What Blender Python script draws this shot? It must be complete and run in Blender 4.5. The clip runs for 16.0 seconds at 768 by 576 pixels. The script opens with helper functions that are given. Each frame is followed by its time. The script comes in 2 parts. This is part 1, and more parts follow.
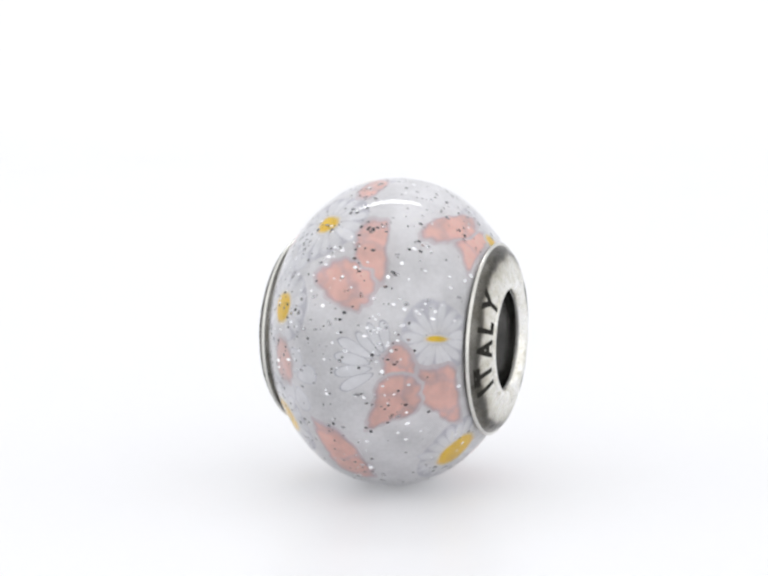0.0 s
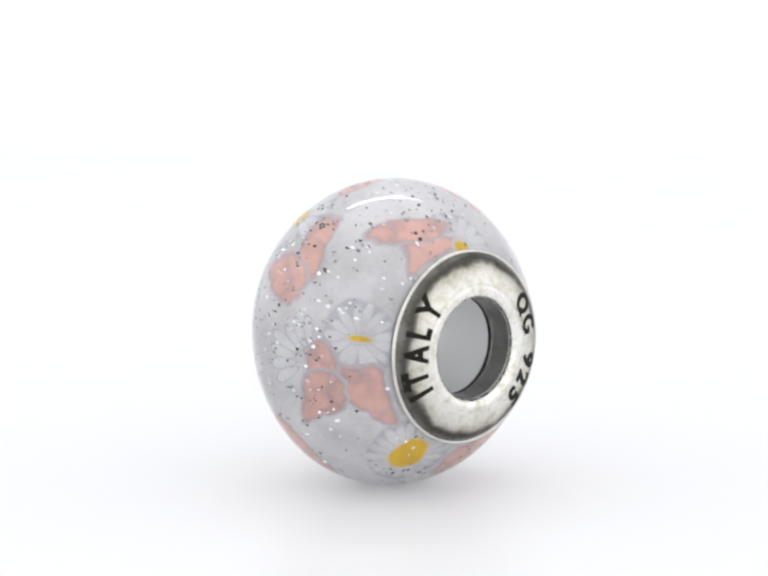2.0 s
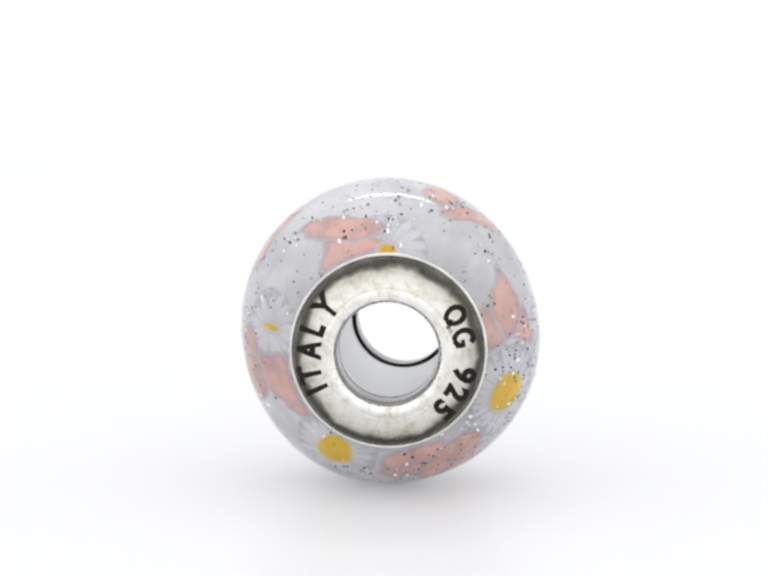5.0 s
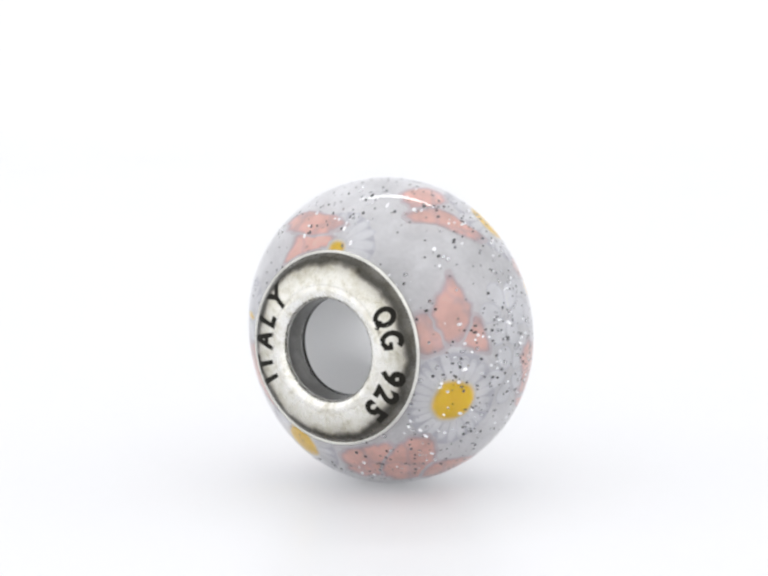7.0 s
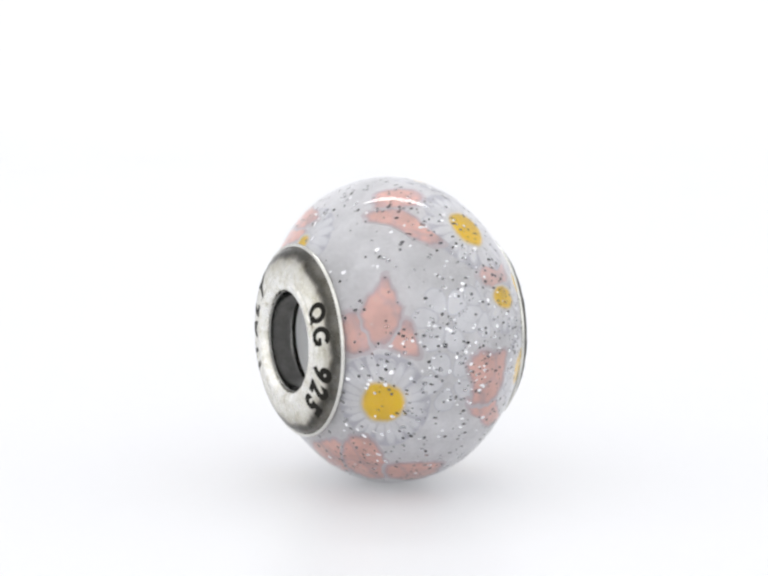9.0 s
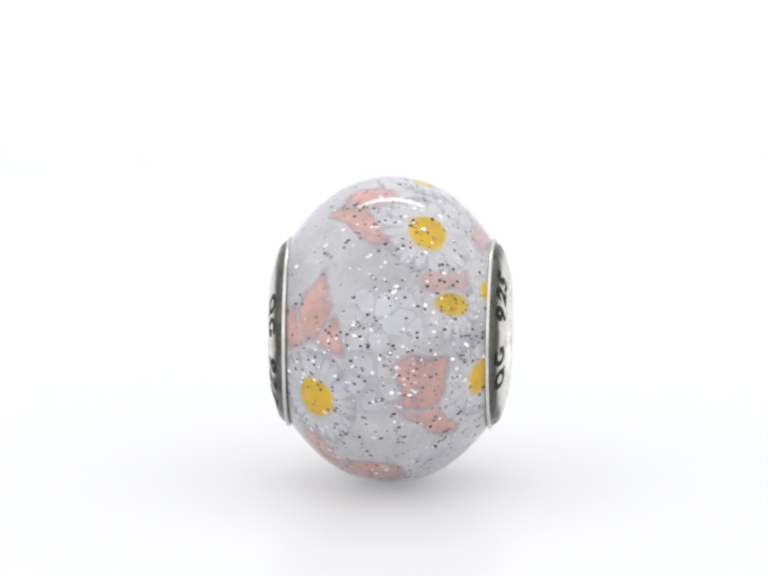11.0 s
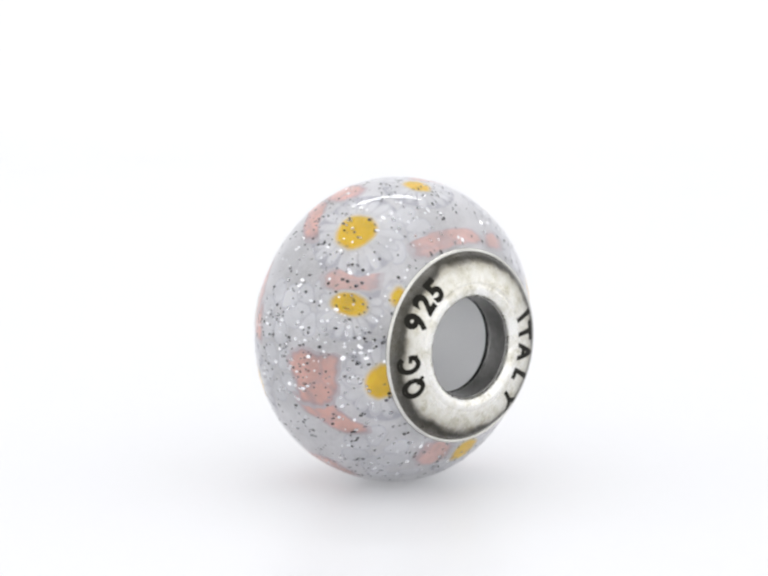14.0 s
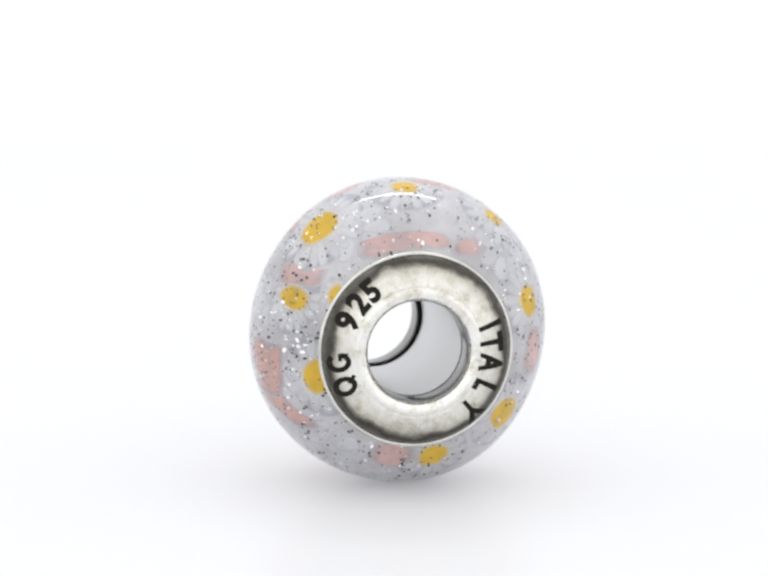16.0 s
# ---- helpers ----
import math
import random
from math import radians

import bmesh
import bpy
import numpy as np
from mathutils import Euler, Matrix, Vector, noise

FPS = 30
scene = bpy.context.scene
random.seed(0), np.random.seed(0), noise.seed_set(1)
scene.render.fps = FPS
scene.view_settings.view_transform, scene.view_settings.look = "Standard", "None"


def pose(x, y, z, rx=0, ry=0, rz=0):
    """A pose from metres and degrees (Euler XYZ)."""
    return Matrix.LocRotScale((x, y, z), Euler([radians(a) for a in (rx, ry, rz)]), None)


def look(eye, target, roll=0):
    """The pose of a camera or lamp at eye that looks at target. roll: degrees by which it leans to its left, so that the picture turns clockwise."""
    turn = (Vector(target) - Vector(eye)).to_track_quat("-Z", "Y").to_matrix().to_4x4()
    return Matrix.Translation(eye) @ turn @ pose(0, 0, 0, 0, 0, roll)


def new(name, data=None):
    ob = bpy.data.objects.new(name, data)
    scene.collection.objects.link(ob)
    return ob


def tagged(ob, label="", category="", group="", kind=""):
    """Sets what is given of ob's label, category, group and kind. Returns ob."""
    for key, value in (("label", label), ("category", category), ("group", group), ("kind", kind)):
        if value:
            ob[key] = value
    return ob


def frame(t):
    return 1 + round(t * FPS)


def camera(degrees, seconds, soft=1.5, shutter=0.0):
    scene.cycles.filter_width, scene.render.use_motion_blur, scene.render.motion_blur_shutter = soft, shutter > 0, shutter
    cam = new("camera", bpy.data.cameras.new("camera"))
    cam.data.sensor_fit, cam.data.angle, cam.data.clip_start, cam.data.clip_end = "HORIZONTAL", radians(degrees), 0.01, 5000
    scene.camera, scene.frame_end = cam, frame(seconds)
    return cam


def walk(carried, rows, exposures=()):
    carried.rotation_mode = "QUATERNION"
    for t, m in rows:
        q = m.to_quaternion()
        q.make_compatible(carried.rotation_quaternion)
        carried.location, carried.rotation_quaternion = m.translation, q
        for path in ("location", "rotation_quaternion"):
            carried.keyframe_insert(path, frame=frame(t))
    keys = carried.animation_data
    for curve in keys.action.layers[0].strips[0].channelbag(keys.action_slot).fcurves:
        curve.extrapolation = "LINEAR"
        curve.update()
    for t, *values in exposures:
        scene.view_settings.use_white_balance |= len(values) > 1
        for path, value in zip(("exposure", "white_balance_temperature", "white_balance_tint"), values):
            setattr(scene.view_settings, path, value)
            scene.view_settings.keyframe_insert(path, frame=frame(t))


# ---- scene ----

MM = 0.001

# ---- camera: it stands still ----
EYE = pose(-0.000496, -0.101744, 0.025025, 90 - 8.906, 0, 0) @ pose(0, 0, 0, 0, 0, 0.257)
cam = camera(19.54, 16.0, soft=2.7)
walk(cam, [(0.0, EYE), (16.0, EYE)])

# ---- light: an evenly lit white photo tent with a bright strip above and behind ----
world = bpy.data.worlds.new("world")
scene.world = world
world.use_nodes = True
world.node_tree.nodes["Background"].inputs["Color"].default_value = (0.995, 0.995, 1.0, 1)
world.node_tree.nodes["Background"].inputs["Strength"].default_value = 1.30


def area_lamp(name, eye, target, width, height, watts, colour=(1, 1, 1), shape="RECTANGLE"):
    data = bpy.data.lights.new(name, "AREA")
    data.shape, data.size, data.size_y, data.energy, data.color = shape, width, height, watts, colour
    lamp = new(name, data)
    lamp.matrix_world = look(eye, target)
    return lamp


area_lamp("strip_light", (0.0, 0.120, 0.224), (0, 0, 0.007), 0.180, 0.021, 0.070, (0.98, 0.99, 1.0), "ELLIPSE")
# added unseen fill lamp below the sheet, only to whiten the background
area_lamp("backdrop_fill", (0.0, 0.235, -0.075), (0, 0.175, 0.01), 0.50, 0.06, 0.06, (1.0, 1.0, 1.0))
scene.view_settings.exposure = 0.0


# ---- materials ----
def material(name, base, rough=0.5, metal=0.0, mottle=0.0, scale=400.0, bump=0.0, fine=6000.0):
    """A surface with a slow mottle and a fine grain."""
    m = bpy.data.materials.new(name)
    m.use_nodes = True
    nt = m.node_tree
    n, links = nt.nodes, nt.links
    bsdf = n["Principled BSDF"]
    bsdf.inputs["Roughness"].default_value = rough
    bsdf.inputs["Metallic"].default_value = metal
    coord = n.new("ShaderNodeTexCoord")
    slow = n.new("ShaderNodeTexNoise")
    slow.inputs["Scale"].default_value, slow.inputs["Detail"].default_value = scale, 3
    grain = n.new("ShaderNodeTexNoise")
    grain.inputs["Scale"].default_value, grain.inputs["Detail"].default_value = fine, 2
    for tex in (slow, grain):
        links.new(coord.outputs["Object"], tex.inputs["Vector"])
    total = n.new("ShaderNodeMath")
    total.operation = "MULTIPLY_ADD"
    links.new(slow.outputs["Fac"], total.inputs[0])
    total.inputs[1].default_value = 2 * mottle
    half = n.new("ShaderNodeMath")
    half.operation = "MULTIPLY_ADD"
    links.new(grain.outputs["Fac"], half.inputs[0])
    half.inputs[1].default_value, half.inputs[2].default_value = 0.7 * mottle, 1 - 1.35 * mottle
    links.new(half.outputs[0], total.inputs[2])
    value = total.outputs[0]
    mix = n.new("ShaderNodeVectorMath")
    mix.operation = "SCALE"
    mix.inputs[0].default_value = base
    links.new(value, mix.inputs["Scale"])
    links.new(mix.outputs[0], bsdf.inputs["Base Color"])
    if bump:
        relief = n.new("ShaderNodeBump")
        relief.inputs["Strength"].default_value, relief.inputs["Distance"].default_value = bump, 0.00002
        links.new(grain.outputs["Fac"], relief.inputs["Height"])
        links.new(relief.outputs[0], bsdf.inputs["Normal"])
    return m


def ramp(nt, value, stops):
    r = nt.nodes.new("ShaderNodeValToRGB")
    while len(r.color_ramp.elements) < len(stops):
        r.color_ramp.elements.new(0.5)
    for e, (pos, c) in zip(r.color_ramp.elements, stops):
        e.position, e.color = pos, (c[0], c[1], c[2], 1) if isinstance(c, tuple) else (c, c, c, 1)
    nt.links.new(value, r.inputs[0])
    return r.outputs[0]


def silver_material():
    """Sterling silver: polished on the lip, oxidised towards the groove by the rim, where a dark reflection is painted
    in too, with scratches and blotches.
    """
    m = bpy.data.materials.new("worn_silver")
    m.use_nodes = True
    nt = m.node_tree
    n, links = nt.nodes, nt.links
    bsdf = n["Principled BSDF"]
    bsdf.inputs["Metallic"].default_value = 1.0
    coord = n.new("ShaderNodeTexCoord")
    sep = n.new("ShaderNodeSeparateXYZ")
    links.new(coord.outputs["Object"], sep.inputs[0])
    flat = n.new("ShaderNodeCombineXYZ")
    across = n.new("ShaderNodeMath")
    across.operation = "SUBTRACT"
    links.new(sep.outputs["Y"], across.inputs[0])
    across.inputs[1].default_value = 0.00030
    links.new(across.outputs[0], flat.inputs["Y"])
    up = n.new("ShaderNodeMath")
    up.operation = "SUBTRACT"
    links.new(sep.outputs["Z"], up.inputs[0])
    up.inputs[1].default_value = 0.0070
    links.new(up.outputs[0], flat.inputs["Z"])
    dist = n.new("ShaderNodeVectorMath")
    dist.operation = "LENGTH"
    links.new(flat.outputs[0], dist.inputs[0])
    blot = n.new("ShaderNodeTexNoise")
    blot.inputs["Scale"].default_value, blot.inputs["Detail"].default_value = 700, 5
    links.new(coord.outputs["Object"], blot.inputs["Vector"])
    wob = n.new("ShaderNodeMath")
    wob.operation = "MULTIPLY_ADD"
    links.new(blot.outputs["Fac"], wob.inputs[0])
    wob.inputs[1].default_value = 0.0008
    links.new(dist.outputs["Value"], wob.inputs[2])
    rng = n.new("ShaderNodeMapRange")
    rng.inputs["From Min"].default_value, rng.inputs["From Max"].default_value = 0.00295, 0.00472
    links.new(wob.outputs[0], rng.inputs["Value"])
    # dark stops: oxide deepened by a painted dark reflection, lighter again on the outer shoulder
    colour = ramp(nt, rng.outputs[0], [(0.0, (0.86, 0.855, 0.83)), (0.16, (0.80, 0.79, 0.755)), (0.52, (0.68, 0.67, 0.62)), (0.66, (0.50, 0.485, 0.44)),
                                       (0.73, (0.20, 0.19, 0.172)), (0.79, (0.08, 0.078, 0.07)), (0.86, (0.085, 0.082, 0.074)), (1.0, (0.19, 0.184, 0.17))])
    stain = n.new("ShaderNodeTexNoise")
    stain.inputs["Scale"].default_value, stain.inputs["Detail"].default_value, stain.inputs["Roughness"].default_value = 1500, 6, 0.7
    links.new(coord.outputs["Object"], stain.inputs["Vector"])
    spots = ramp(nt, stain.outputs["Fac"], [(0.28, (0.30, 0.285, 0.24)), (0.36, (0.72, 0.70, 0.63)), (0.46, (0.90, 0.89, 0.85)), (0.56, (1.0, 1.0, 1.0))])
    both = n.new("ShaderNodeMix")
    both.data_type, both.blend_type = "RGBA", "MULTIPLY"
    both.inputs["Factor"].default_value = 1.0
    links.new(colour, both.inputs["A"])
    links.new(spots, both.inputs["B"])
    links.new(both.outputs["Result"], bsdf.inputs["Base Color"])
    fine = n.new("ShaderNodeTexNoise")
    fine.inputs["Scale"].default_value, fine.inputs["Detail"].default_value = 2600, 4
    links.new(coord.outputs["Object"], fine.inputs["Vector"])
    links.new(ramp(nt, fine.outputs["Fac"], [(0.3, 0.16), (0.7, 0.40)]), bsdf.inputs["Roughness"])
    relief = n.new("ShaderNodeBump")
    relief.inputs["Strength"].default_value, relief.inputs["Distance"].default_value = 0.25, 0.00002
    links.new(fine.outputs["Fac"], relief.inputs["Height"])
    links.new(relief.outputs[0], bsdf.inputs["Normal"])
    return m


def glitter_material(name, dark, light):
    """Tiny foil flakes, each a little different."""
    m = bpy.data.materials.new(name)
    m.use_nodes = True
    nt = m.node_tree
    bsdf = nt.nodes["Principled BSDF"]
    geo = nt.nodes.new("ShaderNodeNewGeometry")
    nt.links.new(ramp(nt, geo.outputs["Random Per Island"], [(0.0, dark), (1.0, light)]), bsdf.inputs["Base Color"])
    bsdf.inputs["Metallic"].default_value = 1.0
    bsdf.inputs["Roughness"].default_value = 0.12
    return m


RESIN_LOOK = dict(base=(0.845, 0.842, 0.860), rough=0.5, mottle=0.36, scale=430)


def slice_material(name, rim, middle, soft=0.75, dense=0.9, ragged=0.5, veins=0.0, mottle=0.3, spread=0.05, hem=0.0):
    """A slice of coloured clay in the resin: it runs out into the resin at a ragged edge, where it has its rim colour;
    soft is how far in it reaches its full strength, dense, and hem its strength at the very edge."""
    m = material(name, **RESIN_LOOK)
    nt = m.node_tree
    bsdf = nt.nodes["Principled BSDF"]
    resin = bsdf.inputs["Base Color"].links[0].from_socket

    def calc(operation, a, b):
        node = nt.nodes.new("ShaderNodeMath")
        node.operation = operation
        for socket, v in zip(node.inputs, (a, b)):
            if isinstance(v, float):
                socket.default_value = v
            else:
                nt.links.new(v, socket)
        return node.outputs[0]

    def noise_at(scale, detail):
        tex = nt.nodes.new("ShaderNodeTexNoise")
        tex.inputs["Scale"].default_value, tex.inputs["Detail"].default_value, tex.inputs["Roughness"].default_value = scale, detail, 0.62
        nt.links.new(coord.outputs["Object"], tex.inputs["Vector"])
        return tex

    inner = nt.nodes.new("ShaderNodeAttribute")
    inner.attribute_name = "inward"
    coord = nt.nodes.new("ShaderNodeTexCoord")
    wear = noise_at(1500.0, 4.0)
    torn = calc("MULTIPLY", calc("SUBTRACT", wear.outputs["Fac"], 0.5), -2.0 * ragged)
    value = calc("MULTIPLY", calc("ADD", inner.outputs["Fac"], torn), calc("MINIMUM", calc("MULTIPLY", inner.outputs["Fac"], 3.0), 1.0))
    cover = ramp(nt, value, [(0.0, hem), (0.5 * soft, max(hem, 0.6 * dense)), (soft, dense)])
    if veins:
        bend = nt.nodes.new("ShaderNodeMixRGB")
        bend.blend_type = "ADD"
        bend.inputs["Fac"].default_value = 0.0008
        nt.links.new(coord.outputs["Object"], bend.inputs["Color1"])
        nt.links.new(wear.outputs["Color"], bend.inputs["Color2"])
        cells = nt.nodes.new("ShaderNodeTexVoronoi")
        cells.feature = "DISTANCE_TO_EDGE"
        cells.inputs["Scale"].default_value = 560
        nt.links.new(bend.outputs[0], cells.inputs["Vector"])
        value = calc("MULTIPLY", value, ramp(nt, cells.outputs["Distance"], [(0.0, 1 - veins), (0.14, 1.0)]))
    tint = ramp(nt, value, [(0.15, rim), (0.90, middle)])
    info = nt.nodes.new("ShaderNodeObjectInfo")
    patch = calc("MULTIPLY", noise_at(900.0, 3.0).outputs["Fac"], 2.0 * mottle)
    gain = calc("ADD", calc("ADD", patch, 1.0 - mottle - spread), calc("MULTIPLY", info.outputs["Random"], 2.0 * spread))
    clay = nt.nodes.new("ShaderNodeVectorMath")
    clay.operation = "SCALE"
    nt.links.new(tint, clay.inputs[0])
    nt.links.new(gain, clay.inputs["Scale"])
    blend = nt.nodes.new("ShaderNodeMix")
    blend.data_type = "RGBA"
    nt.links.new(cover, blend.inputs["Factor"])
    nt.links.new(resin, blend.inputs["A"])
    nt.links.new(clay.outputs[0], blend.inputs["B"])
    nt.links.new(blend.outputs["Result"], bsdf.inputs["Base Color"])
    return m


def clear_material():
    m = bpy.data.materials.new("clear_resin")
    m.use_nodes = True
    bsdf = m.node_tree.nodes["Principled BSDF"]
    bsdf.inputs["Base Color"].default_value = (0.99, 0.99, 1.0, 1)
    bsdf.inputs["Transmission Weight"].default_value = 1.0
    bsdf.inputs["Roughness"].default_value = 0.0
    bsdf.inputs["IOR"].default_value = 1.49
    return m


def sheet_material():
    """A milky white sheet with a slight sheen; it lets a little light through, added to lighten the bead's shadow."""
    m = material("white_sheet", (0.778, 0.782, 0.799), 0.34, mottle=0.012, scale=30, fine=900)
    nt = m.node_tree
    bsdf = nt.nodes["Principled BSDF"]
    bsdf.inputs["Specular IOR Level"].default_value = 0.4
    # added translucency: light from below fills in the shadow on the floor
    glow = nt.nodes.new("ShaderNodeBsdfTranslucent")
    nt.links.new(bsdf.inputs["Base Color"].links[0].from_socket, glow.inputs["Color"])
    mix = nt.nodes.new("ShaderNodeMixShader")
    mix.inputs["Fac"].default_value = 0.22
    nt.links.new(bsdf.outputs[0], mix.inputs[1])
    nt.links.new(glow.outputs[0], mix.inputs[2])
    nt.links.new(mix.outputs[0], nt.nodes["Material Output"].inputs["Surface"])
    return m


SHEET = sheet_material()
RESIN = material("lavender_resin", **RESIN_LOOK)
BORE = material("pale_bore", (0.985, 0.988, 0.992), 0.42, 0.6, mottle=0.02, scale=500)
RIM = material("bright_silver_rim", (0.64, 0.635, 0.60), 0.25, 1.0, mottle=0.30, scale=900, bump=0.15)
SLICE = slice_material("pale_slice", (0.66, 0.66, 0.71), (0.58, 0.58, 0.64), dense=0.8)
PETAL = slice_material("white_petal", (0.52, 0.53, 0.62), (0.90, 0.905, 0.935), 0.6, 0.85, 0.4)
BOLD_PETAL = slice_material("outlined_petal", (0.33, 0.34, 0.40), (0.90, 0.905, 0.935), 0.2, 0.9, 0.2)
PINK = slice_material("pink_clay", (0.60, 0.47, 0.51), (0.95, 0.60, 0.53), 0.45, 0.95, 0.55, 0.45, 0.42, hem=0.4)
PALE_PINK = slice_material("pale_pink_clay", (0.66, 0.55, 0.58), (0.94, 0.63, 0.58), 0.50, 0.85, 0.8, 0.50, 0.42, hem=0.3)
YELLOW = slice_material("yellow_clay", (0.93, 0.64, 0.12), (1.0, 0.665, 0.003), 0.8, 1.0, 0.4, 0.0, 0.42, 0.03)
CLEAR = clear_material()
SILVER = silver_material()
OXIDE = material("oxidised_silver", (0.24, 0.237, 0.228), 0.15, 1.0, mottle=0.55, scale=700, bump=0.2)
ENGRAVED = material("blackened_engraving", (0.018, 0.017, 0.014), 0.6, 0.4, mottle=0.35, scale=2500, bump=0.2)
ENGRAVED.node_tree.nodes["Principled BSDF"].inputs["Specular IOR Level"].default_value = 0.12
BLACK_FOIL = glitter_material("black_foil", (0.02, 0.02, 0.025), (0.15, 0.15, 0.165))
SILVER_FOIL = glitter_material("silver_foil", (0.70, 0.70, 0.72), (0.96, 0.96, 0.97))


# ---- building helpers, in millimetres ----
def mesh_of(name, verts, faces, mat, smooth=True):
    me = bpy.data.meshes.new(name)
    me.from_pydata([(x * MM, y * MM, z * MM) for x, y, z in verts], [], faces)
    me.materials.append(mat)
    me.polygons.foreach_set("use_smooth", [smooth] * len(me.polygons))
    me.update()
    return me


def part(name, me, parent, label=""):
    ob = new(name, me)
    ob.parent = parent
    return tagged(ob, label)


def turned(profile, steps, flip=False, dy=0.0):
    """A closed turned body: (s, r) pairs round the bead's axis, which lies along x at the height BEAD_R."""
    verts, faces = [], []
    k = len(profile)
    for i in range(steps):
        a = 2 * math.pi * i / steps
        verts += [(s, dy + r * math.sin(a), BEAD_R + r * math.cos(a)) for s, r in profile]
    for i in range(steps):
        j = (i + 1) % steps
        for q in range(k):
            w = (q + 1) % k
            f = (i * k + q, i * k + w, j * k + w, j * k + q)
            faces.append(f[::-1] if flip else f)
    return verts, faces


# ---- the tent ----
def sweep_sheet():
    """Floor and back in one seamless curved sheet."""
    line = [(-900, 0), (-300, 0), (-120, 0), (-40, 0), (0, 0), (40, 0), (100, 0), (150, 0)]
    line += [(150 + 80 * math.sin(a), 80 - 80 * math.cos(a)) for a in (radians(7.5 * i) for i in range(1, 13))]
    line += [(230, 200), (230, 500)]
    verts, faces = [], []
    for x in (-700, 700):
        verts += [(x, y, z) for y, z in line]
    k = len(line)
    faces = [(i, k + i, k + i + 1, i + 1) for i in range(k - 1)]
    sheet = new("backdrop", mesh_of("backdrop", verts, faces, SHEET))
    return tagged(sheet, "seamless white sheet with added translucency, curving up behind the bead", "backdrop", kind="structure")


sweep_sheet()
# ---- the bead ----
BEAD_R = 7.0


BORE_Y = 0.30  # the bore and the silver ends sit a little off the middle
DEPTH = 0.14  # of the clear layer over the motifs


def radius(s):
    """The mean radius of the barrel, s mm along its axis from the middle."""
    return BEAD_R - 0.09287 * s ** 2 - 0.002253 * s ** 4 + 2.890e-05 * s ** 6


def slope_of(s):
    return -0.18575 * s - 0.009011 * s ** 3 + 1.734e-04 * s ** 5


def surface(s, a, lift):
    """A place on the hand-shaped barrel, a little taller than wide and swaying to the bore towards its ends, lift mm off it."""
    n = 1 / math.hypot(1, slope_of(s))
    end = min(1.0, (s / 4.6) ** 4)
    out = 1 + (1 - end) * (0.0143 * math.cos(2 * a) - 0.0078 * math.sin(2 * a) - 0.0036 * math.sin(3 * a) + 0.0053 * math.sin(4 * a))
    r = radius(s) * out + lift * n
    return (s - lift * slope_of(s) * n, 0.5 * BORE_Y * end + r * math.sin(a), BEAD_R + r * math.cos(a))


# arc length along the outline, so that motifs keep their shape where it slopes
ARC_S = np.linspace(-4.66, 4.66, 933)
ARC_L = np.concatenate([[0], np.cumsum(np.hypot(np.diff(ARC_S), np.diff(radius(ARC_S))))])
ARC_L -= np.interp(0, ARC_S, ARC_L)


def on_bead(s0, ang0, x, y, lift):
    """The place x mm across and y mm up from the motif's middle, as seen from outside, lift mm off the heart of the bead."""
    side = 1 if ang0 < 0 else -1
    s = float(np.interp(np.interp(s0, ARC_S, ARC_L) + side * x, ARC_L, ARC_S))
    mid = 0.5 * (radius(s) + radius(s0))
    return surface(s, radians(ang0) + side * y / mid, lift - DEPTH)


def inlay(name, s0, ang0, outline, mat, lift, parent, fade=0.2, label=""):
    """A thin slice of clay under the clear layer: a top that follows the bead, and edges that go down into it."""
    k = len(outline)
    cx, cy = sum(p[0] for p in outline) / k, sum(p[1] for p in outline) / k
    reach = sum(math.hypot(x - cx, y - cy) for x, y in outline) / k
    f0 = max(0.30, 1 - fade / reach)
    inside = 2 + int(reach / 0.3)
    steps = [(f0 * q / inside, 1.0) for q in range(1, inside + 1)] + [(f0 + (1 - f0) * u, 1 - u * u * (3 - 2 * u)) for u in (0.25, 0.5, 0.75, 1.0)]
    verts, faces, inward = [on_bead(s0, ang0, cx, cy, lift)], [], [1.0]
    for f, v in steps:
        verts += [on_bead(s0, ang0, cx + (x - cx) * f, cy + (y - cy) * f, lift) for x, y in outline]
        inward += [v] * k
    verts += verts[-k:]
    verts += [on_bead(s0, ang0, x, y, -0.12) for x, y in outline]
    inward += [0.0] * (2 * k)
    for i in range(k):
        w = (i + 1) % k
        faces.append((0, 1 + i, 1 + w))
        for j in range(len(steps) - 1):
            b = 1 + j * k
            faces.append((b + i, b + k + i, b + k + w, b + w))
        b = 1 + len(steps) * k
        faces.append((b + i, b + k + i, b + k + w, b + w))
    me = mesh_of(name, verts, faces, mat)
    me.attributes.new("inward", "FLOAT", "POINT").data.foreach_set("value", inward)
    return part(name, me, parent, label)


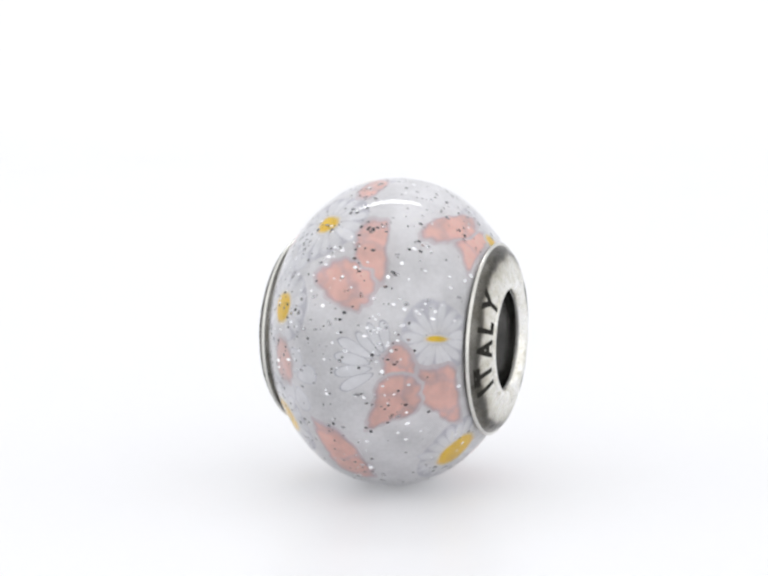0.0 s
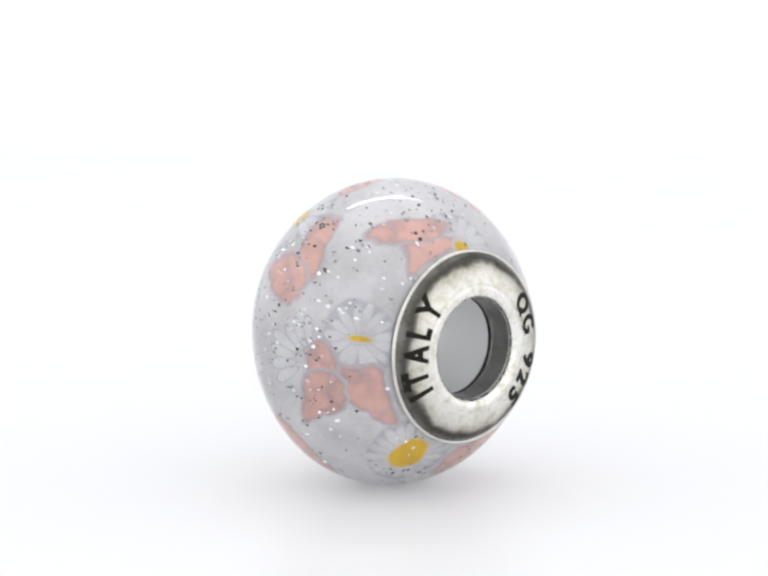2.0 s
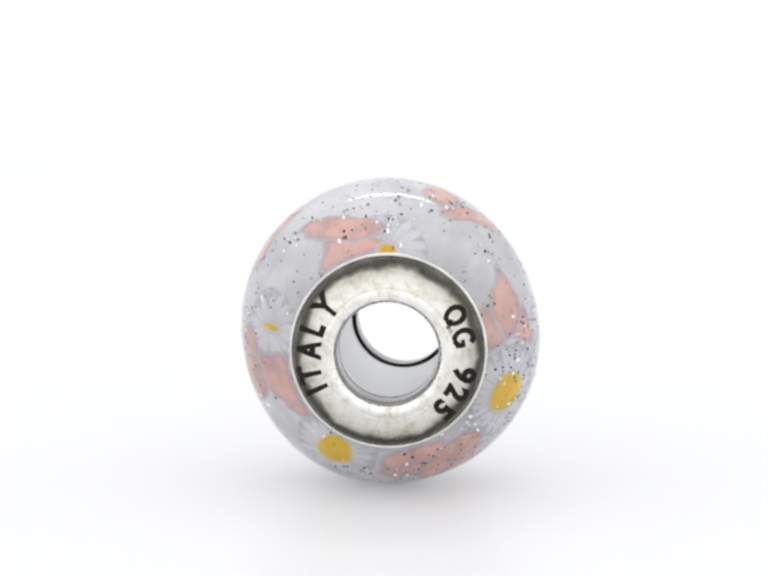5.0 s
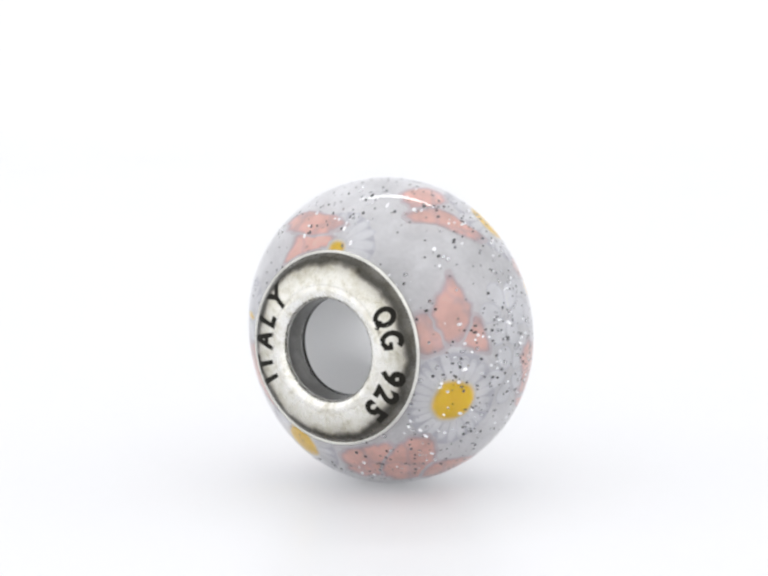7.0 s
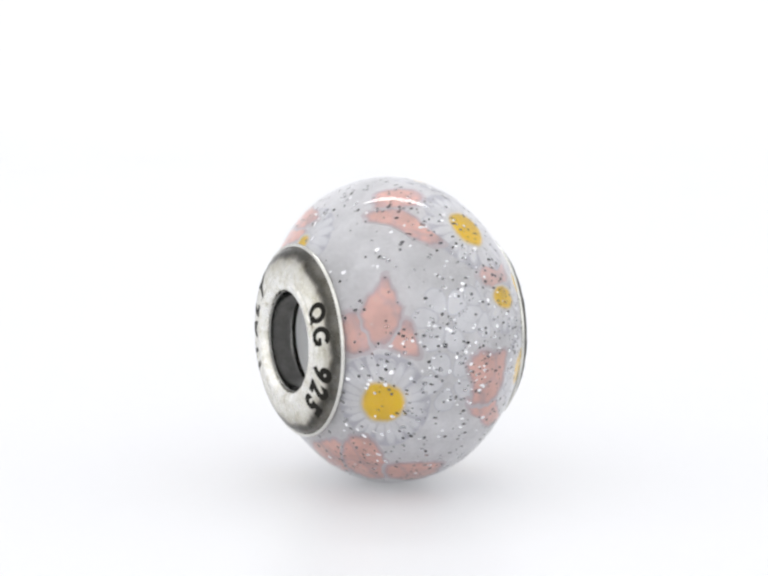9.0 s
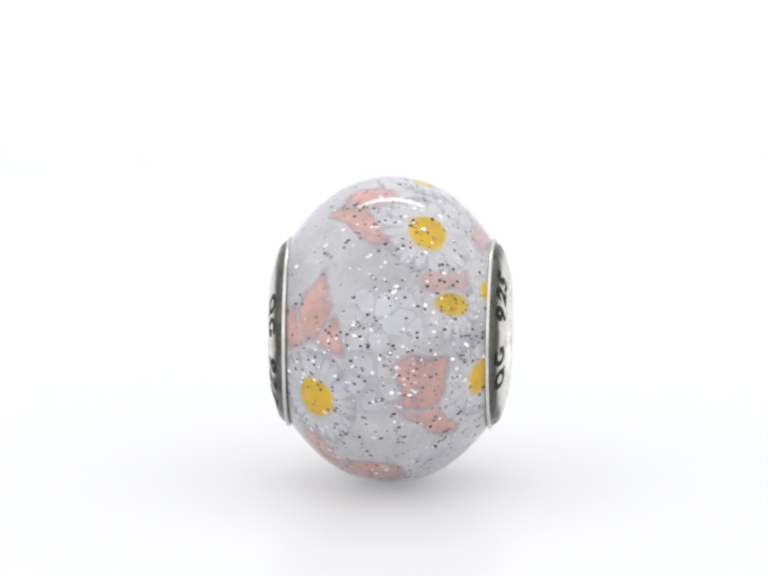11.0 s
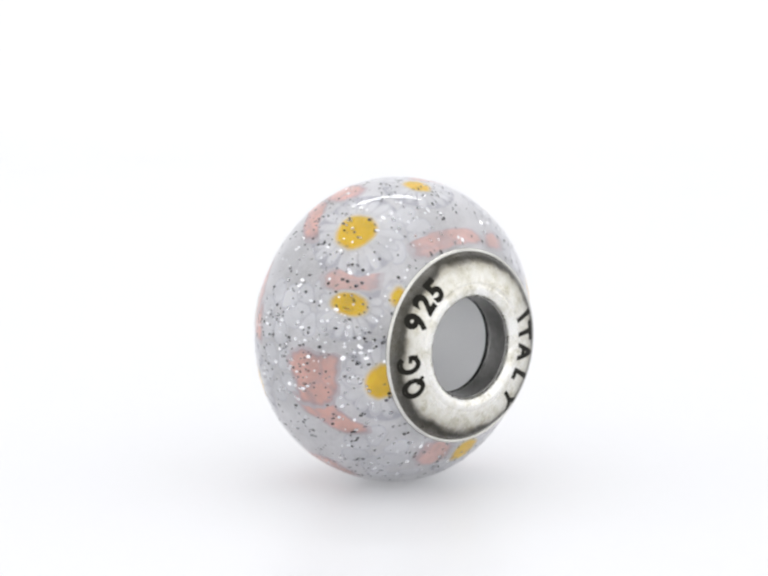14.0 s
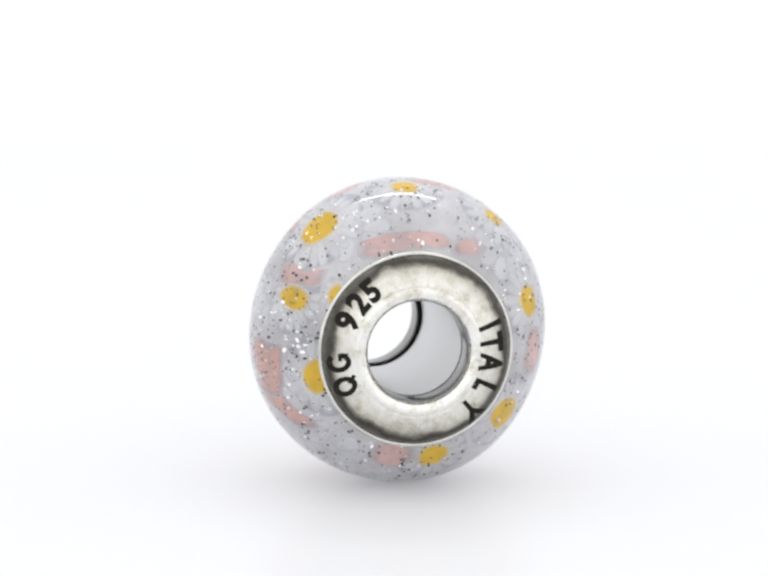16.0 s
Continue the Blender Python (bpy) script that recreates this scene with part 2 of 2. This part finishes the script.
def blob(x, y, rx, ry, turn=0.0, point=0.0, wob=0.05, k=28, seed=0, power=2.0):
    """An uneven oval; power makes it squarer (3) or more of a lozenge (1.3), point draws its upper end in."""
    rnd = random.Random(seed)
    ph = [rnd.uniform(0, 6.28) for _ in range(3)]
    c, s = math.cos(radians(turn)), math.sin(radians(turn))
    out = []
    for i in range(k):
        a = 2 * math.pi * i / k
        w = 1 + wob * (math.sin(2 * a + ph[0]) + 0.7 * math.sin(3 * a + ph[1]) + 0.5 * math.sin(5 * a + ph[2]) + 0.35 * math.sin(9 * a + ph[0]))
        ca, sa = math.cos(a), math.sin(a)
        w /= (abs(ca) ** power + abs(sa) ** power) ** (1 / power)
        px = rx * ca * w * (1 - point * sa)
        py = ry * sa * w
        out.append((x + c * px - s * py, y + s * px + c * py))
    return out


bead = tagged(new("charm_bead"), "glossy lavender bead with pink butterflies, white daisies and silver ends", "bead")


def bead_body():
    """The opaque heart, the clear layer poured over it, and the bore right through."""
    line = [float(s) for s in np.linspace(-4.64, 4.64, 73)]
    k = len(line)

    def skin(lift, steps):
        """The barrel's wall at that depth, turned in at both ends under the silver."""
        verts = []
        for i in range(steps):
            a = 2 * math.pi * i / steps
            wall = [surface(s, a, lift) for s in line]
            turn_in = [(q[0], BORE_Y + 3.75 * math.sin(a), BEAD_R + 3.75 * math.cos(a)) for q in (wall[0], wall[-1])]
            verts += [turn_in[0]] + wall + [turn_in[1]]
        m = k + 2
        faces = [(i * m + q, i * m + q + 1, (i + 1) % steps * m + q + 1, (i + 1) % steps * m + q) for i in range(steps) for q in range(m - 1)]
        return verts, faces

    part("body", mesh_of("body", *skin(-DEPTH, 160), RESIN), bead, "pale lavender resin barrel")
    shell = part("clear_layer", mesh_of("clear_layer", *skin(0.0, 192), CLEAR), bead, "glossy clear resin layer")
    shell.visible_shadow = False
    sleeve = [(q, 2.42) for q in (4.7, 4.68, 4.6, 4, 3, 2, 1, 0, -1, -2, -3, -4, -4.6, -4.68, -4.7)] + [(-4.7, 2.44), (-4.7, 2.55), (4.7, 2.55), (4.7, 2.44)]
    part("bore", mesh_of("bore", *turned(sleeve, 96, True, BORE_Y), BORE), bead, "smooth pale grey bore")


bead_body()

# ---- daisies ----
def daisy(i, s0, ang0, ex, ey, reach, count, d0=0, d1=360):
    """Middle (s, angle), the eye's half width and height, the petals' reach and number, and the directions that they fill."""
    flower = inlay("daisy", s0, ang0, blob(0, 0, reach, reach, 0, 0, 0.04, 40, 900 + i), SLICE, 0.010, bead, 0.2, "white daisy slice with a yellow eye")
    rnd = random.Random(i)
    step = (d1 - d0) / count
    for k in range(count):
        a = radians(d0 + step * (k + 0.5) + rnd.uniform(-3, 3))
        r0 = 0.85 / math.hypot(math.cos(a) / ex, math.sin(a) / ey)
        r1 = reach * rnd.uniform(0.88, 1.04)
        mid, half = (r0 + r1) / 2, (r1 - r0) / 2
        wide = min(0.30, max(0.10, radians(step) * mid * 0.55))
        inlay("petal", s0, ang0, blob(mid * math.cos(a), mid * math.sin(a), wide, half, math.degrees(a) - 90, -0.2, 0.04, 14, 100 * i + k), PETAL, 0.018, flower, 0.16)
    inlay("eye", s0, ang0, blob(0, 0, 1.20 * ex, 1.20 * ey, 0, 0, 0.04, 28, 50 + i, 2.2), YELLOW, 0.034, flower, 0.40, "bright yellow flower eye")


daisy(0, -1.75, -37.0, 0.60, 0.54, 2.00, 16)
daisy(1, 3.84, -81.8, 0.58, 0.16, 1.80, 15)
daisy(2, 3.76, -155.0, 0.98, 0.78, 2.10, 20)
daisy(3, 4.52, 0.6, 0.42, 0.45, 2.00, 18)
daisy(4, 3.12, 111.4, 0.95, 0.93, 2.35, 24)
daisy(5, -1.82, 38.7, 0.86, 0.95, 2.30, 20)
daisy(6, -3.00, 68.6, 0.90, 0.52, 1.75, 12, 150, 390)
daisy(7, -4.25, 105.2, 0.80, 0.80, 2.00, 16)
daisy(8, -4.42, 57.0, 0.45, 0.50, 0.90, 10)
daisy(9, -3.44, -72.0, 0.66, 0.74, 1.90, 15)
daisy(10, -3.66, -129.2, 0.85, 0.80, 2.00, 16)
daisy(11, -3.86, -171.0, 0.72, 0.70, 1.80, 15)
daisy(12, -1.50, 0.5, 0.62, 0.62, 1.90, 16)


def fan(i, s0, ang0, reach, gap, count, d0, d1, mat=None):
    """Petals whose eye lies hidden under another slice."""
    flower = None
    step = (d1 - d0) / count
    for k in range(count):
        a = radians(d0 + step * (k + 0.5))
        mid, half = (gap + reach) / 2, (reach - gap) / 2
        wide = min(0.50, radians(step) * mid * 0.54)
        ring = blob(mid * math.cos(a), mid * math.sin(a), wide, half, math.degrees(a) - 90, -0.3, 0.04, 18, 700 + 20 * i + k)
        petal = inlay("petal_fan" if flower is None else "petal", s0, ang0, ring, mat or PETAL, 0.014, flower or bead, 0.13, "outlined white petals of a hidden daisy" if flower is None else "")
        flower = flower or petal


fan(0, 2.15, -93.0, 2.15, 0.60, 3, 92, 146, BOLD_PETAL)
fan(1, 2.15, -93.0, 2.65, 0.80, 4, 146, 214, BOLD_PETAL)
fan(2, 0.55, 77.0, 1.65, 0.25, 6, 20, 380)
fan(3, -1.62, 73.0, 1.45, 0.20, 5, 60, 340)
fan(4, 0.45, 100.0, 1.50, 0.25, 5, 10, 370)
fan(5, -2.60, 157.0, 1.50, 0.30, 6, 0, 300)
fan(6, -3.45, 112.0, 1.70, 0.50, 4, 60, 190)
fan(7, -3.20, 28.0, 1.70, 0.30, 7, 0, 330)
fan(8, -3.30, -45.0, 1.60, 0.30, 6, 20, 340)
fan(9, -2.90, 141.0, 1.70, 0.30, 6, 30, 360)
fan(10, -2.60, -103.0, 1.60, 0.30, 6, 0, 320)


# ---- butterflies ----
def rounded(points, each=6):
    """A smooth closed outline through a few corner points."""
    k = len(points)
    out = []
    for i in range(k):
        p0, p1, p2, p3 = (Vector(points[(i + q) % k]) for q in (-1, 0, 1, 2))
        for q in range(each):
            u = q / each
            v = 0.5 * (2 * p1 + (p2 - p0) * u + (2 * p0 - 5 * p1 + 4 * p2 - p3) * u * u + (3 * p1 - p0 - 3 * p2 + p3) * u ** 3)
            out.append((v.x, v.y))
    return out


def butterfly(i, wings, mat=None):
    """Wings (s, angle, corners in mm), the first one under the others, each with a slightly torn edge."""
    first = None
    for k, (s0, ang0, corners) in enumerate(wings):
        outline = []
        for x, y in rounded(corners):
            w = 1.19 + 0.18 * noise.noise(Vector((3.1 * x + 7 * i, 3.1 * y, 5.0 * k)))
            outline.append((x * w, y * w))
        wing = inlay("butterfly" if k == 0 else "wing", s0, ang0, outline, mat or PINK, 0.022 + 0.005 * k, first or bead, 0.48,
                     "pink butterfly slice with greyish edges" if k == 0 else "")
        first = first or wing


butterfly(0, [(0.95, -50.1, [(-0.9, 1.1), (-0.4, 1.6), (0.2, 1.5), (0.5, 0.2), (0.7, -0.5), (0.6, -1.3), (0.2, -1.2), (-0.5, -0.8), (-0.8, -0.1)]),
              (0.09, -63.9, [(-1.6, 0.3), (-1.2, 0.8), (-0.5, 1.1), (0.4, 0.9), (1.1, 0.4), (1.2, -0.1), (0.9, -0.8), (0.4, -1.0), (-0.4, -0.8), (-1.0, -0.4)])])
butterfly(1, [(2.48, -91.8, [(-0.6, 0.4), (-0.2, 0.8), (0.3, 0.7), (0.7, 0.1), (0.7, -0.7), (0.0, -0.9), (-0.5, -0.7), (-0.7, -0.1)]),
              (4.12, -111.5, [(-1.2, 1.3), (-0.4, 1.3), (0.5, 1.0), (0.5, 0.5), (0.5, -0.9), (0.3, -1.7), (-0.2, -1.4), (-0.6, -0.6), (-1.2, 0.1)]),
              (2.36, -108.0, [(-0.6, 1.0), (0.2, 1.1), (0.9, 0.8), (1.0, -0.2), (0.6, -0.8), (-0.3, -0.9), (-1.5, -1.3), (-1.1, -0.2)])])
butterfly(2, [(4.36, -19.6, [(-1.0, -0.6), (-0.6, 0.5), (-0.2, 1.3), (0.1, 1.4), (0.3, 0.6), (0.3, -0.6), (0.2, -1.5), (-0.4, -1.0)]),
              (3.57, -22.1, [(-1.2, -1.4), (-1.0, -0.4), (-0.4, 0.7), (0.1, 1.9), (0.6, 1.5), (0.7, 0.4), (0.2, -0.5), (-0.3, -1.2)])])
butterfly(3, [(4.12, 78.9, [(-0.6, 0.8), (0.1, 0.9), (0.6, 0.5), (0.9, -0.3), (0.5, -0.8), (-0.4, -0.9), (-0.6, -0.3)]),
              (2.35, 83.5, [(-0.3, 0.8), (0.3, 0.8), (0.5, 0.0), (0.6, -0.8), (-0.2, -0.6), (-0.8, -0.2)]),
              (3.19, 71.8, [(0.5, 1.5), (0.8, 0.6), (0.9, -0.3), (0.3, -1.1), (-0.3, -1.4), (-0.8, -0.6), (-0.9, 0.3), (-0.2, 1.0)])])
butterfly(4, [(3.75, 162.8, [(-0.5, -1.3), (-0.7, 0.2), (-0.4, 1.2), (0.5, 1.0), (1.4, -0.8), (1.0, -1.6)]),
              (3.00, 147.7, [(-1.0, 0.2), (-0.7, 1.1), (0.0, 1.4), (1.1, 0.3), (1.6, -1.2), (0.8, -1.9), (-0.3, -1.3)]),
              (0.86, 146.0, [(-1.1, 0.0), (-0.4, 0.7), (1.0, 0.8), (1.5, -0.1), (1.2, -1.4), (-0.4, -1.2)])])
butterfly(5, [(0.91, 22.2, [(-0.6, 0.9), (0.5, 0.8), (1.2, 0.4), (0.8, -0.5), (-0.2, -0.6), (-1.1, 0.0)]),
              (1.40, 36.4, [(-1.1, 1.4), (-0.1, 1.1), (0.6, 0.5), (0.9, -0.2), (1.4, -1.0), (0.9, -1.3), (0.1, -0.6), (-0.5, 0.2), (-1.2, 0.9)])])
butterfly(6, [(-2.19, 116.5, [(-1.5, 0.9), (-0.2, 1.1), (0.2, 0.5), (0.7, -0.3), (1.3, -1.1), (0.7, -1.2), (-0.1, -0.8), (-0.6, -0.2), (-1.3, 0.3)]),
              (-1.81, 99.4, [(-1.3, 0.7), (-0.6, 1.1), (0.3, 0.9), (1.1, 0.8), (1.0, -0.1), (0.7, -1.0), (-0.2, -1.4), (-0.8, -1.1), (-1.1, -0.3)])])
butterfly(7, [(-4.28, 9.3, [(-0.7, -1.8), (-0.6, -0.8), (-0.5, 0.3), (-0.4, 1.7), (0.1, 2.1), (0.3, 0.9), (0.3, -0.6), (0.1, -1.5)]),
              (-4.12, -28.2, [(-0.2, 0.7), (0.5, 0.1), (0.5, -0.7), (-0.2, -0.5), (-0.5, 0.4)])], PALE_PINK)
butterfly(8, [(-2.72, 59.1, [(-1.3, -0.2), (-0.8, 0.3), (0.3, 0.3), (1.0, 0.8), (1.2, 0.1), (0.2, -0.4), (-0.8, -0.6)])], PALE_PINK)
butterfly(9, [(-0.50, -132.4, [(-1.2, 1.3), (-0.2, 1.3), (0.4, 0.7), (0.7, -0.3), (0.8, -1.7), (0.0, -2.0), (-0.7, -1.3), (-1.0, 0.0)])])
butterfly(10, [(-3.9, 168.0, [(-0.9, 0.2), (-0.3, 0.9), (0.5, 0.8), (0.9, 0.0), (0.4, -0.8), (-0.5, -0.7)])], PALE_PINK)
butterfly(11, [(-3.25, -96.5, [(-0.7, 0.8), (0.2, 1.0), (0.7, 0.0), (0.4, -0.9), (-0.6, -0.7)])], PALE_PINK)
butterfly(12, [(-0.58, -13.2, [(-0.3, 1.1), (0.3, 1.0), (0.6, 0.1), (0.4, -1.0), (-0.3, -1.1), (-0.5, 0.0)])])


# ---- glitter: flakes scattered through the surface ----
def glitter(name, count, sizes, seed, mat, label, each, clusters):
    """Flakes strewn unevenly through the clear layer, thicker in a few clusters (s, angle)."""
    rnd = random.Random(seed)
    spots = [(s + rnd.gauss(0, 0.45), ang + rnd.gauss(0, 5)) for s, ang in clusters for _ in range(each)]
    while len(spots) < count:
        s = rnd.uniform(-4.6, 4.6)
        ang = rnd.uniform(-179, 179)
        if rnd.random() > radius(s) / BEAD_R:
            continue
        thick = 0.46 + 0.18 * math.sin(radians(ang - 10)) - 0.035 * s
        clump = noise.noise(Vector((s * 0.9, 2.4 * math.sin(radians(ang)), 2.4 * math.cos(radians(ang)))))
        if rnd.random() < max(0.05, thick + 0.8 * clump):
            spots.append((s, ang))
    verts, faces = [], []
    for s, ang in spots:
        s = max(-4.6, min(4.6, s))
        size = rnd.choice(sizes)
        tx, ty, spin = rnd.gauss(0, 0.3), rnd.gauss(0, 0.3), rnd.uniform(0, 1)
        long = rnd.uniform(1.0, 1.5)
        deep = rnd.uniform(0.055, 0.10)
        b = len(verts)
        for k in range(6):
            a = math.pi / 3 * (k + spin)
            x, y = size * long * math.cos(a), size / long * math.sin(a)
            verts.append(on_bead(s, ang, x, y, deep + tx * x + ty * y))
        faces.append(tuple(range(b, b + 6)))
    return tagged(part(name, mesh_of(name, verts, faces, mat, False), bead, label), kind="stuff")


glitter("black_glitter", 760, (0.03, 0.04, 0.05, 0.06, 0.07, 0.085), 5, BLACK_FOIL, "scattered black glitter flakes", 13,
        [(0.6, -38), (3.0, -20), (3.6, 158), (0.9, 27), (-1.6, 97), (-2.6, 60)])
glitter("silver_glitter", 1200, (0.035, 0.045, 0.055, 0.065, 0.08, 0.10), 11, SILVER_FOIL, "scattered bright silver glitter flakes", 15,
        [(3.2, -70), (2.0, -80), (1.0, 75), (-0.3, 86), (-3.4, 80), (-3.6, -60), (-1.5, 97), (-2.8, 20), (-1.0, -50)])


# ---- silver ends ----
CAP = [(4.36, 4.10), (4.64, 4.32), (4.72, 4.30), (4.76, 4.26), (4.78, 4.23), (4.80, 4.21), (4.90, 4.17), (5.00, 4.09), (5.08, 3.98), (5.16, 3.82), (5.23, 3.64),
       (5.30, 3.42), (5.37, 3.18), (5.42, 2.98), (5.44, 2.92), (5.42, 2.89), (5.455, 2.855), (5.49, 2.78), (5.51, 2.68), (5.50, 2.57), (5.46, 2.45), (5.39, 2.36), (5.29, 2.30), (5.17, 2.275)]


def cap_height(r):
    rows = sorted((r0, s0) for s0, r0 in CAP[5:19])
    return float(np.interp(r, [a for a, b in rows], [b for a, b in rows]))


def on_cap(end, r, ang, lift):
    a = radians(ang)
    return (end * (cap_height(r) + lift), BORE_Y + r * math.sin(a), BEAD_R + r * math.cos(a))


def letter_mesh(char, bold=0.028):
    data = bpy.data.curves.new("letter", "FONT")
    data.body, data.size, data.offset, data.extrude, data.resolution_u = char, 1.0, bold, 0.02, 3
    data.align_x = "CENTER"
    ob = bpy.data.objects.new("letter", data)
    me = bpy.data.meshes.new_from_object(ob)
    bm = bmesh.new()
    bm.from_mesh(me)
    bmesh.ops.triangulate(bm, faces=bm.faces[:])
    for step in range(3):
        bmesh.ops.subdivide_edges(bm, edges=[e for e in bm.edges if e.calc_length() > 0.1], cuts=1, use_grid_fill=True)
    bm.verts.index_update()
    verts = [tuple(v.co) for v in bm.verts]
    faces = [tuple(v.index for v in f.verts) for f in bm.faces]
    bm.free()
    bpy.data.objects.remove(ob)
    bpy.data.meshes.remove(me)
    return verts, faces


def stamped(name, end, ang, r, height, shape, cap_part, slim=1.0):
    """Lays a flat shape (unit capital height 0.7) on the cap, its head outwards."""
    verts, faces = shape
    scale = height / 0.7
    out = []
    for x, y, z in verts:
        rr = r + (y - 0.35) * scale
        out.append(on_cap(end, rr, ang + end * math.degrees(x * slim * scale / r), 0.012 if z > 0 else -0.03))
    if end < 0:
        faces = [f[::-1] for f in faces]
    return part(name, mesh_of(name, out, faces, ENGRAVED, False), cap_part)


def stroke(points, width):
    """A bent bar of constant width through a few points, as a flat solid."""
    if len(points) == 2:
        (xa, ya), (xb, yb) = points
        points = [(xa + (xb - xa) * q / 6, ya + (yb - ya) * q / 6) for q in range(7)]
    verts, faces = [], []
    k = len(points)
    for i, (x, y) in enumerate(points):
        x0, y0 = points[max(i - 1, 0)]
        x1, y1 = points[min(i + 1, k - 1)]
        d = math.hypot(x1 - x0, y1 - y0) or 1
        nx, ny = -(y1 - y0) / d * width / 2, (x1 - x0) / d * width / 2
        for z in (0.02, -0.02):
            verts += [(x + nx, y + ny, z), (x - nx, y - ny, z)]
    for i in range(k - 1):
        b = 4 * i
        faces += [(b, b + 4, b + 5, b + 1), (b + 2, b + 6, b + 4, b), (b + 1, b + 5, b + 7, b + 3)]
    return verts, faces


def arc(cx, cy, rx, ry, a0, a1, k=18):
    return [(cx + rx * math.cos(radians(a0 + (a1 - a0) * i / k)), cy + ry * math.sin(radians(a0 + (a1 - a0) * i / k))) for i in range(k + 1)]


def joined(*shapes):
    verts, faces = [], []
    for v, f in shapes:
        b = len(verts)
        verts += v
        faces += [tuple(i + b for i in q) for q in f]
    return verts, faces


RING_MARK = joined(stroke(arc(0, 0.35, 0.25, 0.30, 0, 360, 24), 0.17), stroke([(0.05, 0.20), (0.28, -0.04)], 0.13))
HOOK_MARK = joined(stroke(arc(0, 0.35, 0.25, 0.30, 45, 345, 22), 0.17), stroke([(0.04, 0.31), (0.29, 0.31)], 0.12), stroke([(0.25, 0.31), (0.25, 0.06)], 0.11))


def silver_end(end, word, mark, number, skew):
    """One end: it sits slightly askew on the body, by skew degrees."""
    profile = [(end * s, r) for s, r in CAP]
    verts, faces = turned(profile, 128, end < 0, BORE_Y)
    k = len(profile)
    faces = [f for i, f in enumerate(faces) if i % k != k - 1]
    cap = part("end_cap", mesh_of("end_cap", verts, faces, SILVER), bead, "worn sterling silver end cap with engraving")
    ring = [(end * s, r) for s, r in ((4.62, 4.20), (4.59, 4.32), (4.61, 4.37), (4.66, 4.40), (4.72, 4.40), (4.77, 4.36), (4.79, 4.30), (4.76, 4.24), (4.70, 4.20))]
    part("rim", mesh_of("rim", *turned(ring, 128, end < 0, BORE_Y), RIM), cap, "thin bright polished rim")
    tube = [(end * s, r) for s, r in ((5.18, 2.275), (5.08, 2.255), (4.98, 2.245), (4.7, 2.225), (4.2, 2.22), (3.92, 2.225), (3.92, 2.40), (5.0, 2.40))]
    part("collar", mesh_of("collar", *turned(tube, 96, end > 0, BORE_Y), OXIDE), cap, "dark oxidised inner collar")
    edge = [(end * s, r) for s, r in ((3.918, 2.222), (3.84, 2.23), (3.79, 2.26), (3.77, 2.32), (3.77, 2.415), (3.918, 2.415))]
    part("collar_edge", mesh_of("collar_edge", *turned(edge, 96, end > 0, BORE_Y), ENGRAVED), cap, "blackened inner edge of the collar")
    for char, (ang, r) in zip("ITALY", word):
        stamped("letter", end, ang, r, 1.02, letter_mesh(char, 0.045), cap, 0.84)
    for shape, ang in zip((RING_MARK, HOOK_MARK), mark):
        stamped("maker_mark", end, ang, 3.42 if end > 0 else 3.57, 0.95, shape, cap)
    for char, ang in zip("925", number):
        stamped("numeral", end, ang, 3.52, 0.94, letter_mesh(char, 0.048), cap)
    seat = Matrix.Translation((end * 4.6 * MM, BORE_Y * MM, 0))
    cap.matrix_local = pose(0, 0, -0.085 * MM) @ seat @ pose(0, 0, 0, 0, 0, skew) @ seat.inverted()
    return cap


silver_end(1, ((-118, 3.56), (-106, 3.60), (-88, 3.47), (-72, 3.49), (-53, 3.43)), (59.5, 77.5), (105, 119.5, 135), 1.8)
silver_end(-1, ((-71, 3.42), (-84, 3.32), (-100, 3.34), (-119, 3.44), (-138, 3.62)), (114, 96), (65.5, 50.5, 37.5), -3.0)


# ---- the bead turns steadily about an upright axis ----
def motions():
    rest = pose(0.079 * MM, -0.251 * MM, 0.100 * MM, 0, 0.0, -21.0)
    walk(bead, [(t, pose(0, 0, 0, 0, 0, -14.734 * t) @ rest) for t in [float(k) for k in range(17)]])


motions()
